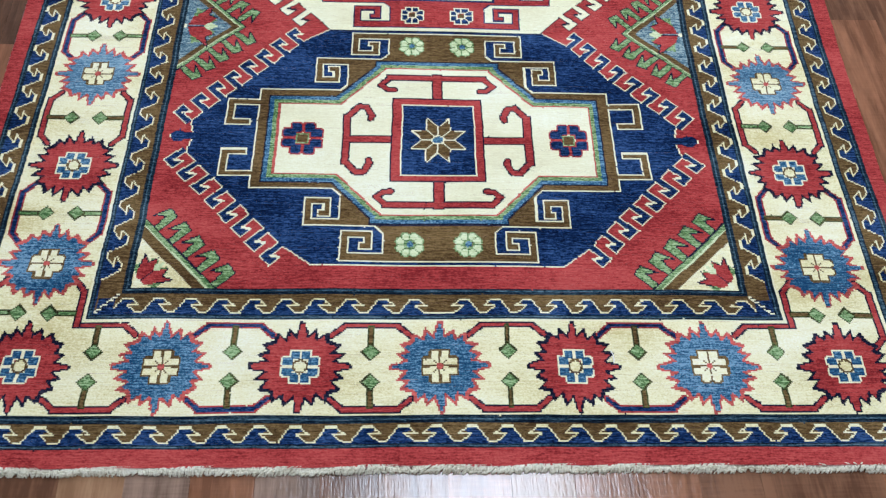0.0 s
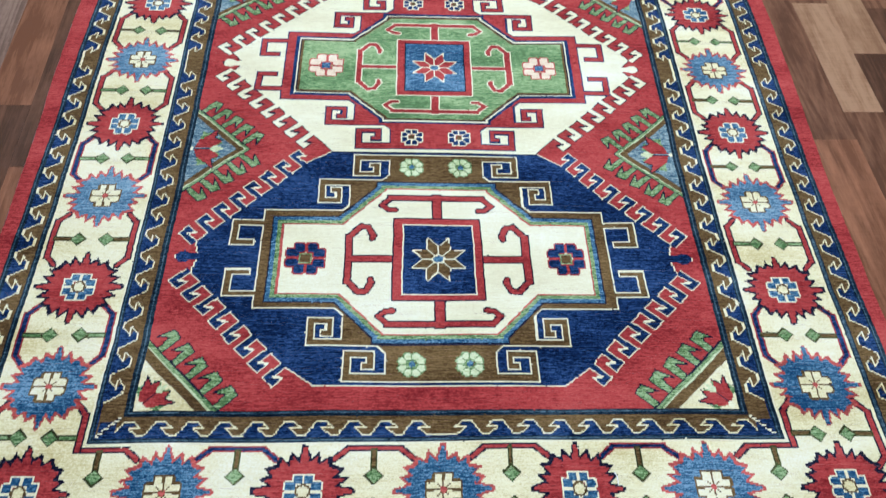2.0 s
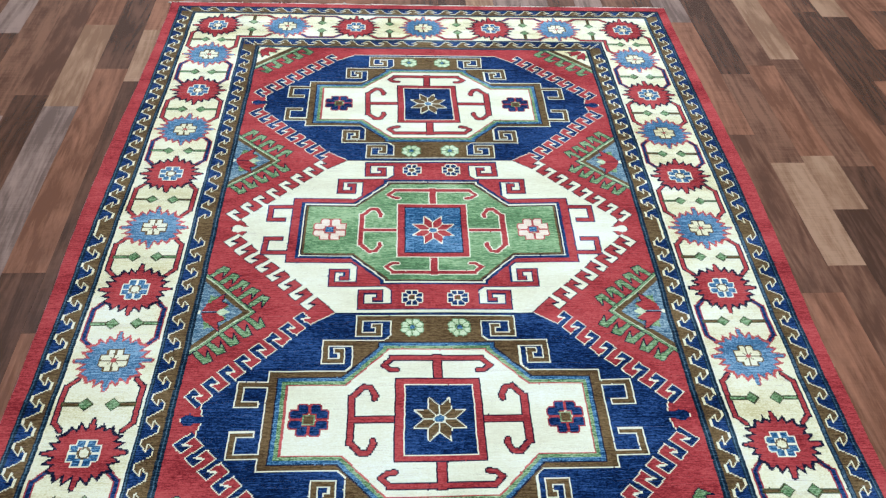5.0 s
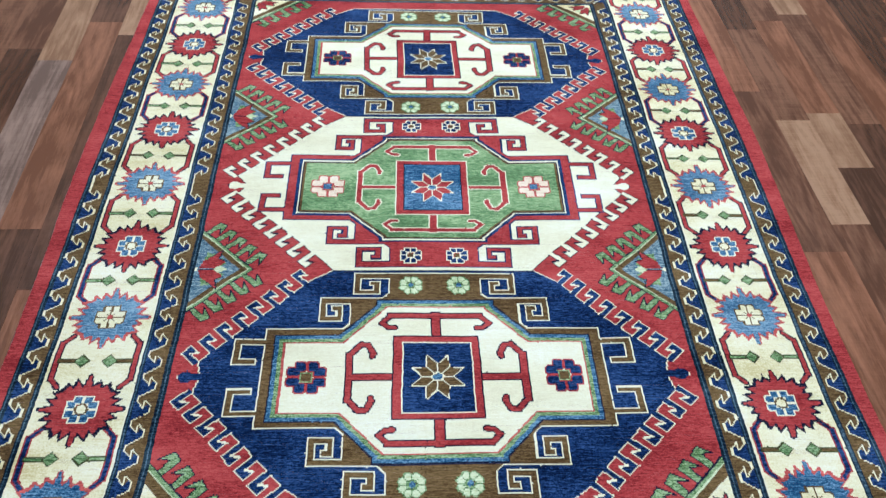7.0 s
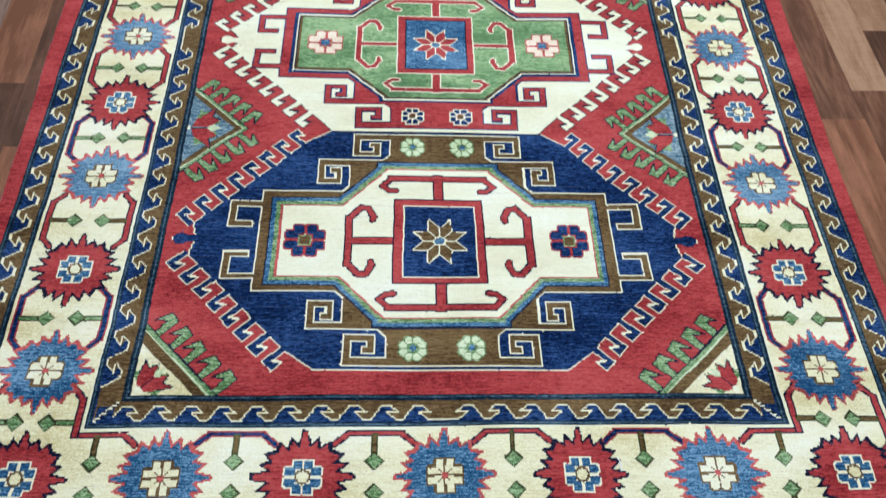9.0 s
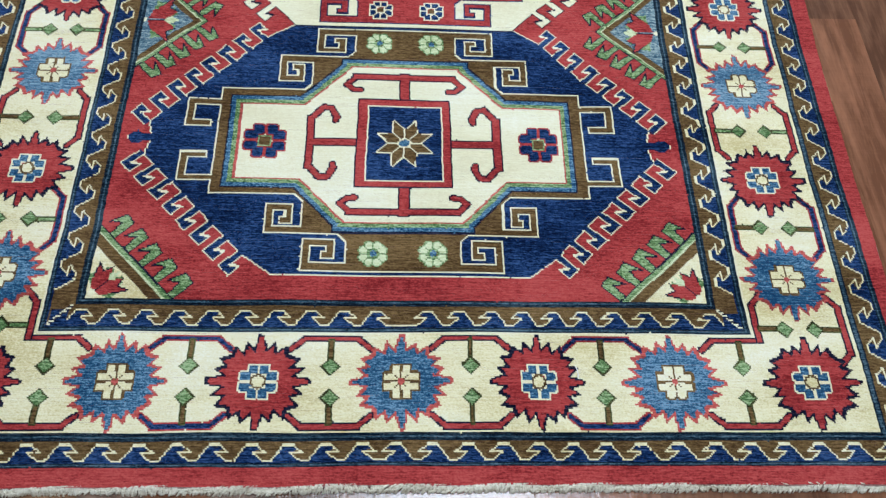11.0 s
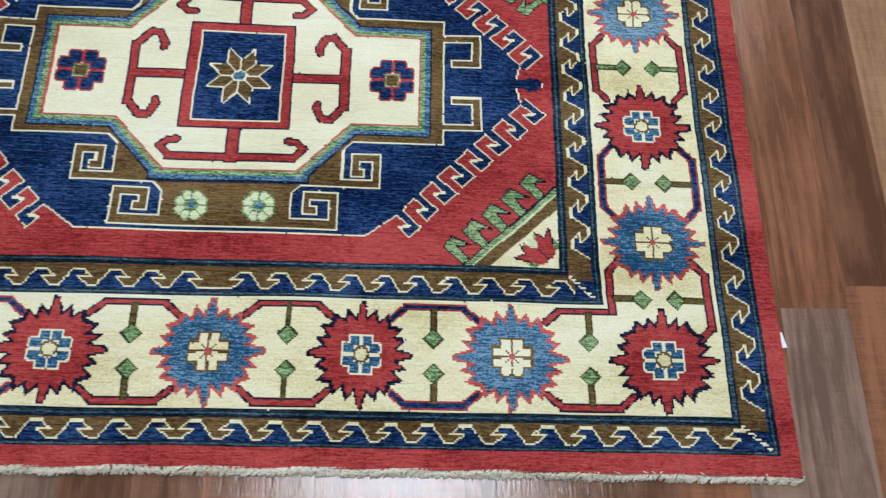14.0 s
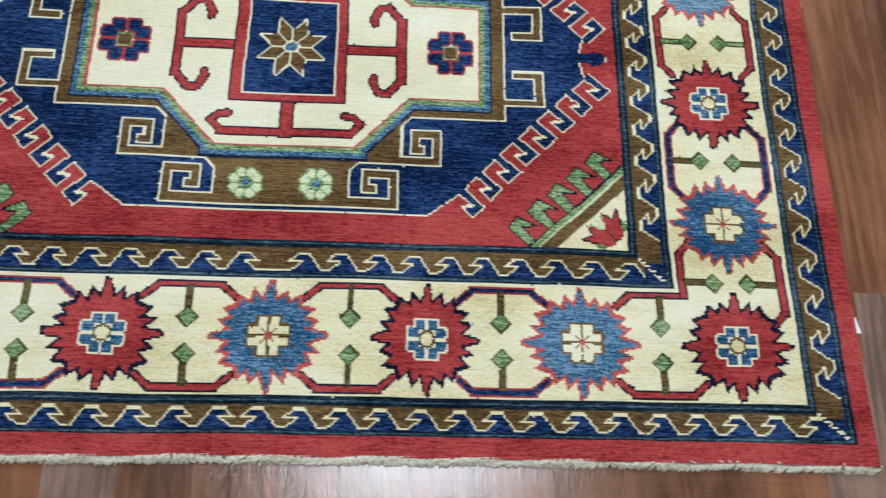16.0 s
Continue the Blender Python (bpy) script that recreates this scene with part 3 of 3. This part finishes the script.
FX, FY = RX - 0.295 * 1.045, RY - 0.295
for sx in (1, -1):
    for sy in (1, -1):
        who = motif("side_triangle", "blue side triangle with a brown edge and green hooks")
        y0 = sy * 0.266
        tri = lambda a, h: [(sx * FX, y0 + h), (sx * a, y0), (sx * FX, y0 - h)]
        for s in (1, -1):
            green_hooks((sx * 0.487, y0 + s * 0.112), (sx * 0.373, y0 + s * 0.004), 5, (-sx, s), 0.0325, 0.041, who)
        fill(tri(0.373, 0.118), INK, who)
        fill(tri(0.376, 0.115), GREEN, who)
        fill(tri(0.3835, 0.1075), PALE, who)
        fill(tri(0.3865, 0.1045), BROWN, who)
        fill(tri(0.402, 0.090), TEAL, who)
        tulip(sx * 0.460, y0, -sx, 0.0, 1.5, who, GREEN, 1.18)
        who = motif("corner_triangle", "cream corner triangle with a brown edge and green hooks")
        green_hooks((sx * 0.356, sy * FY), (sx * FX, sy * 0.712), 5, (-sx, -sy), 0.0385, 0.039, who)
        tri = lambda d: [(sx * FX, sy * FY), (sx * (FX - d), sy * FY), (sx * FX, sy * (FY - d * 0.98))]
        for d, col in ((0.137, INK), (0.133, GREEN), (0.1235, PALE), (0.1195, BROWN), (0.097, CREAM)):
            fill(tri(d), col, who)
        tulip(sx * 0.467, sy * 0.821, -sx * 0.707, -sy * 0.707, 1.15, who, GREEN)


def lie(x, y):
    """From the ideal plan to the rug as it lies: a shorter far half, slightly wavering sides, a gentle swell."""
    def swell(v, middle, wide):
        return math.exp(-((v - middle) / wide) ** 2)
    end = RY - abs(y)
    if end < 0.075:
        y = math.copysign(RY - float(np.interp(end, (0.0, 0.025, 0.037, 0.075), (0.003, 0.0295, 0.039, 0.075))), y)
    wy = y if y < 0 else y * 0.971
    wx = x * (1 + 0.003 * math.sin(2.3 * y + 0.6)) + 0.0015 * math.sin(3.1 * y)
    wx -= 0.002 * x / RX
    wx += math.copysign(0.004 * (abs(y) / RY) ** 10 * (abs(x) / RX) ** 4, x)
    if y < -0.2:
        wx -= 0.008 * swell(x, 0.33, 0.11) * min(1.0, (-0.2 - y) / 0.12)
    wy += 0.002 * math.sin(2.6 * x + 0.4)
    # the weaver's drift: medallions a little off their line, a far corner drawn out, a fuller red edge halfway along
    wx += 0.0045 * swell(x, 0.0, 0.3) * swell(y, 0.3, 0.35) - 0.0065 * swell(x, -0.30, 0.36) * swell(y, -0.98, 0.2) - 0.0035 * x / RX * swell(y, -0.35, 0.3)
    wy -= 0.0085 * swell(x, 0.0, 0.4) * swell(y, 0.0, 0.17) + 0.0060 * swell(x, 0.0, 0.38) * swell(y, -0.51, 0.16)
    if y > 0:
        wy += (0.009 if x > 0 else 0.004) * (x / RX) ** 3 * (y / RY) ** 4
    if x > 0.69:
        wx += 0.007 * min(1.0, (x - 0.69) / 0.07) * swell(y, -1.05, 0.35)
    rim = max(0.0, abs(x) - RX + 0.027) / 0.027
    wx += math.copysign(0.011 * rim * swell(y, 0.2, 0.45), x)
    wx += 0.0011 * noise.noise((x * 7, y * 150, 3.3)) + 0.0022 * noise.noise((x * 6, y * 9, 8.1))
    wy += 0.0022 * noise.noise((x * 8, y * 7, 5.7)) + 0.0006 * noise.noise((x * 70, y * 60, 1.2))
    z = 0.0010 * math.sin(5.1 * x + 1.7 * y) * math.sin(3.7 * y - 1.1 * x + 0.5)
    z -= 0.0016 * swell(y + 0.02 * x, -0.268, 0.022) + 0.0012 * swell(y - 0.03 * x, 0.01, 0.02)  # old fold lines
    return wx, wy, z


# rug body under the pile, with rounded edges
outline = [(-RX + 2 * RX * k / 40, -RY) for k in range(40)] + [(RX, -RY + 2 * RY * k / 56) for k in range(56)]
outline += [(-x, -y) for x, y in outline]
bm = bmesh.new()
loops = []
for grow, z in ((0.0, -0.0008), (0.0016, -0.0024), (0.0022, -0.0050), (0.0016, -0.0082), (0.0, -0.0098)):
    ring = []
    for x, y in outline:
        wx, wy, wz = lie(x, y)
        wob = 0.0008 * math.sin(61 * y + 3 * x) if abs(abs(x) - RX) < 1e-6 else 0.0
        gxw = math.copysign(grow + wob, x) if abs(abs(x) - RX) < 1e-6 else 0.0
        gyw = math.copysign(grow, y) if abs(abs(y) - RY) < 1e-6 else 0.0
        ring.append(bm.verts.new((wx + gxw, wy + gyw, z + (wz if z > -0.007 else 0.0))))
    loops.append(ring)
for a, b in zip(loops, loops[1:]):
    for k in range(len(outline)):
        j = (k + 1) % len(outline)
        bm.faces.new((a[k], b[k], b[j], a[j]))
bm.faces.new(loops[-1][::-1])
bmesh.ops.recalc_face_normals(bm, faces=bm.faces)
rug = tagged(part("rug", bm, selvedge_mat), "knotted wool rug, red, navy and cream, three medallions, on laminate", "rug")

# stray knots along the colour changes
stray = np.random.RandomState(4)
for axis in (0, 1):
    for step in (1, -1):
        near_colour, near_owner = np.roll(colour, step, axis), np.roll(owner, step, axis)
        swap = (near_colour != colour) & (stray.rand(NY, NX) < 0.003)
        swap[:2], swap[-2:], swap[:, :2], swap[:, -2:] = False, False, False, False
        colour[swap], owner[swap] = near_colour[swap], near_owner[swap]

# pile: one quad per short row of knots of one colour, gathered motif by motif
SPLIT = 15
# corroded dark dyes lie lower: the pile's depth at each corner between four knots
SUNK = {INK: 0.0008, DEEP: 0.0006, BROWN: 0.0005, OLIVE: 0.0007, NAVY: 0.0003}
sunk = np.zeros((NY, NX))
for col, low in SUNK.items():
    sunk[colour == col] = low
sunk = np.pad(sunk, 1, mode="edge")
depth = (sunk[:-1, :-1] + sunk[1:, :-1] + sunk[:-1, 1:] + sunk[1:, 1:]) / 4
quads = [[] for _ in PARTS]
key = owner.astype(np.int64) * 32 + colour
for j in range(NY):
    row = key[j]
    cuts = np.flatnonzero(np.diff(row)) + 1
    starts = np.concatenate(([0], cuts))
    ends = np.concatenate((cuts, [NX]))
    for s, e in zip(starts.tolist(), ends.tolist()):
        who, col = divmod(int(row[s]), 32)
        for a in range(s, e, SPLIT):
            quads[who].append((j, a, min(a + SPLIT, e), col))
made = []
for (name, label, under), rows in zip(PARTS, quads):
    if not rows:
        made.append(None)
        continue
    verts, slots, used = [], [], []
    for j, a, b, col in rows:
        x0, x1, y0, y1 = a * KNOT - RX, b * KNOT - RX, j * KNOT - RY, (j + 1) * KNOT - RY
        for (wx, wy, wz), low in ((lie(x0, y0), depth[j, a]), (lie(x1, y0), depth[j, b]), (lie(x1, y1), depth[j + 1, b]), (lie(x0, y1), depth[j + 1, a])):
            verts.append((wx, wy, wz - low))
        if col not in used:
            used.append(col)
        slots.append(used.index(col))
    me = bpy.data.meshes.new(name)
    me.from_pydata(verts, [], [(4 * k, 4 * k + 1, 4 * k + 2, 4 * k + 3) for k in range(len(rows))])
    for col in used:
        me.materials.append(WOOL[col])
    me.polygons.foreach_set("material_index", slots)
    ob = new(name, me)
    # at most two levels below the rug
    up = under
    while up >= 0 and PARTS[up][2] >= 0:
        up = PARTS[up][2]
    parent = made[under] if under >= 0 and PARTS[under][2] < 0 else (made[up] if up >= 0 else None)
    ob.parent = parent or rug
    made.append(tagged(ob, label))


# cotton fringe at both ends: two layers of short curled tufts
def fringe(sign):
    rng = random.Random(5 + sign)
    verts, faces = [], []
    x = -RX - 0.004
    while x < RX + 0.008:
        swirl = -0.0045 + 0.006 * noise.noise((x * 14, sign, 0.5)) + 0.006 * noise.noise((x * 55, sign, 4.5))
        for layer in (0, 1):
            long = rng.uniform(0.0085, 0.0112) * (1.0 - 0.22 * layer) * (0.92 + 0.16 * noise.noise((x * 30, sign, 2.5)))
            r = rng.uniform(0.0012, 0.0021)
            bend = rng.uniform(-0.005, 0.005) + swirl
            curl = rng.uniform(-0.0032, 0.0032)
            wx, wy, wz = lie(max(-RX - 0.003, min(RX + 0.003, x + rng.uniform(-0.003, 0.003))), sign * RY)
            base = len(verts)
            stray_end = rng.random() < 0.003  # a loose end lying back over the red edge
            way, lift = (-0.55 * sign, 0.0042) if stray_end else (sign, 0.0)
            for s in range(5):
                t = s / 4
                cx = wx + bend * t + curl * math.sin(5 * t)
                cy = wy + way * (0.0002 + long * t - 0.002 * layer * (1 - t))
                cz = lift - 0.0026 + 0.0012 * layer - 0.0052 * t ** 2.0 + 0.0012 * math.sin(4 * t + x * 50)
                rr = r * (0.75 + 0.4 * math.sin(3.14 * t) - 0.12 * t)
                for q in range(5):
                    a = 1.2566 * q
                    verts.append((cx + rr * math.cos(a), cy + 0.3 * rr * math.sin(a), cz + rr * math.sin(a)))
            for s in range(4):
                for q in range(5):
                    a, b = base + 5 * s + q, base + 5 * s + (q + 1) % 5
                    faces.append((a, b, b + 5, a + 5))
            faces.append(tuple(base + 20 + q for q in range(5)))
        x += 0.0021
    me = bpy.data.meshes.new("fringe")
    me.from_pydata(verts, [], faces)
    me.materials.append(fringe_mat)
    me.polygons.foreach_set("use_smooth", [True] * len(faces))
    ob = new("fringe", me)
    ob.parent = rug
    tagged(ob, "short off-white cotton fringe", kind="stuff")


fringe(-1)
fringe(1)


# small loose things: a paper tag tucked under the edge, a white thread
def paper_tag():
    bm = bmesh.new()
    pts = [(-0.006, -0.012), (0.006, -0.011), (0.001, 0.012), (-0.006, 0.010)]
    top = [bm.verts.new((x, y, 0.0012 + 0.05 * max(0, x))) for x, y in pts]
    low = [bm.verts.new((x, y, 0.0008 + 0.05 * max(0, x))) for x, y in pts]
    bm.faces.new(top)
    bm.faces.new(low[::-1])
    for k in range(4):
        j = (k + 1) % 4
        bm.faces.new((top[k], low[k], low[j], top[j]))
    ob = tagged(part("paper_tag", bm, paper_mat), "small torn white paper tag at the rug's red edge", "paper tag")
    ob.matrix_basis = pose(0.8125, -0.944, FLOOR_Z)


def thread():
    bm = bmesh.new()
    prev = None
    for k in range(9):
        t = k / 8
        c = Vector((0.003 * math.sin(2.5 * t), 0.021 * t, 0.0012))
        ring = [bm.verts.new(c + Vector((0.0008 * math.cos(a), 0, 0.0008 * math.sin(a)))) for a in (0, 1.57, 3.14, 4.71)]
        if prev:
            for q in range(4):
                bm.faces.new((prev[q], prev[(q + 1) % 4], ring[(q + 1) % 4], ring[q]))
        else:
            bm.faces.new(ring)
        prev = ring
    bm.faces.new(prev[::-1])
    ob = tagged(part("thread", bm, paper_mat), "loose white thread lying on the cream border", "thread")
    ob.matrix_basis = pose(0.2665, -0.977, 0.0, 0, 0, 12)


paper_tag()
thread()

# ---- the floor: laminate printed in strips, laid along the rug ----
TURN_FLOOR = 1.1
STRIP, FIRST = 0.0918, 0.902
bm = bmesh.new()
box(bm, -HALF, HALF, -HALF, HALF, FLOOR_Z - 0.02, FLOOR_Z - 0.004)
floor = tagged(part("floor", bm, base_mat), "satin laminate floor in mixed brown walnut strips", "floor", kind="structure")
floor_turn = pose(0, 0, 0, 0, 0, TURN_FLOOR)
KNOWN = {  # strip: (far end of a piece, tone), from near to far
    -9: ((-1.30, "red"), (-0.90, "light")),
    -6: ((-1.45, "grey"), (-1.00, "mid")),
    -1: ((-0.911, "grey"), (-0.22, "red"), (0.385, "mid"), (1.02, "red")),
    0: ((-0.875, "red"), (-0.134, "mid"), (0.257, "light"), (0.70, "mid"), (1.30, "dark")),
    1: ((-1.25, "mid"), (-0.30, "light"), (0.065, "dark"), (0.287, "light"), (0.75, "red"), (1.3, "mid")),
    2: ((-0.70, "light"), (-0.2, "red"), (0.24, "dark"), (0.787, "mid"), (1.22, "light")),
    3: ((-0.2, "mid"), (0.10, "mid"), (0.88, "red"), (1.5, "red")),
    4: ((-0.2, "dark"), (0.43, "mid"), (1.10, "dark"), (1.5, "mid")),
    5: ((0.2, "mid"), (0.66, "red"), (1.066, "dark"), (1.45, "light")),
    -19: ((-0.3, "red"), (0.652, "dark"), (0.95, "light")),
    -20: ((-0.125, "dark"), (0.72, "red"), (1.35, "dark")),
    -21: ((-0.15, "mid"), (0.525, "grey"), (0.98, "light"), (1.3, "red")),
    -22: ((0.1, "red"), (0.58, "dark"), (1.25, "mid")),
    -23: ((0.2, "dark"), (0.48, "grey"), (1.1, "mid")),
    -24: ((0.3, "mid"), (0.925, "dark"), (1.25, "grey")),
}
TONES = ("mid", "mid", "red", "dark", "dark", "grey", "light", "red")
rng = random.Random(11)
shared = {}
rest_rows = {tone: [] for tone in WOODS}


def edge_of(k):
    """Where a strip begins; the one along the rug is a little wider."""
    return FIRST + k * STRIP - (0.0105 if k == -1 else 0.0)


def strip_piece(k, y0, y1, tone):
    x0, wide = edge_of(k), edge_of(k + 1) - edge_of(k)
    near = -1.75 < x0 + wide / 2 < 1.85 and y1 > -1.75 and y0 < 1.75
    under = -0.72 < x0 and x0 + wide < 0.72 and y0 > -1.0 and y1 < 0.95
    if not near or under:
        rest_rows[tone].append((x0, x0 + wide, y0, y1))
        return
    size = round(y1 - y0, 3)
    span = round(wide, 4)
    if (tone, size, span) not in shared:
        b = bmesh.new()
        box(b, 0.00015, span - 0.00015, 0.00015, size - 0.00015, -0.004, 0.0)
        me = bpy.data.meshes.new("plank")
        b.to_mesh(me)
        b.free()
        me.materials.append(WOODS[tone])
        shared[tone, size, span] = me
    ob = new("plank", shared[tone, size, span])
    ob.parent = floor
    ob.matrix_basis = floor_turn @ pose(x0, y0, FLOOR_Z)


for k in range(-49, 30):
    known = KNOWN.get(k, ())
    y, last = -HALF, None
    if known:
        ends = [(e, tone) for e, tone in known]
        y_start = ends[0][0] - rng.uniform(0.3, 0.5)
        while y < y_start:
            y1 = min(y + rng.choice((0.32, 0.41, 0.5, 0.58)), y_start)
            strip_piece(k, y, y1, rng.choice(TONES))
            y = y1
        for e, tone in ends:
            strip_piece(k, y, e, tone)
            y = e
    else:
        y -= rng.uniform(0, 0.4)
    while y < HALF:
        y1 = y + rng.choice((0.26, 0.32, 0.41, 0.5, 0.58))
        tone = rng.choice([c for c in TONES if c != last])
        strip_piece(k, max(y, -HALF), min(y1, HALF), tone)
        y, last = y1, tone
for tone, rows in rest_rows.items():
    verts, faces = [], []
    for x0, x1, y0, y1 in rows:
        b = len(verts)
        for x, y, z in ((x0, y0, 0), (x1, y0, 0), (x1, y1, 0), (x0, y1, 0)):
            p = floor_turn @ Vector((x, y, z))
            verts.append((max(-HALF, min(HALF, p.x)), max(-HALF, min(HALF, p.y)), FLOOR_Z - 0.0002))
        faces.append((b, b + 1, b + 2, b + 3))
    me = bpy.data.meshes.new("far_planks")
    me.from_pydata(verts, [], faces)
    me.materials.append(WOODS[tone])
    ob = new("far_planks", me)
    ob.parent = floor
    tagged(ob, kind="stuff")
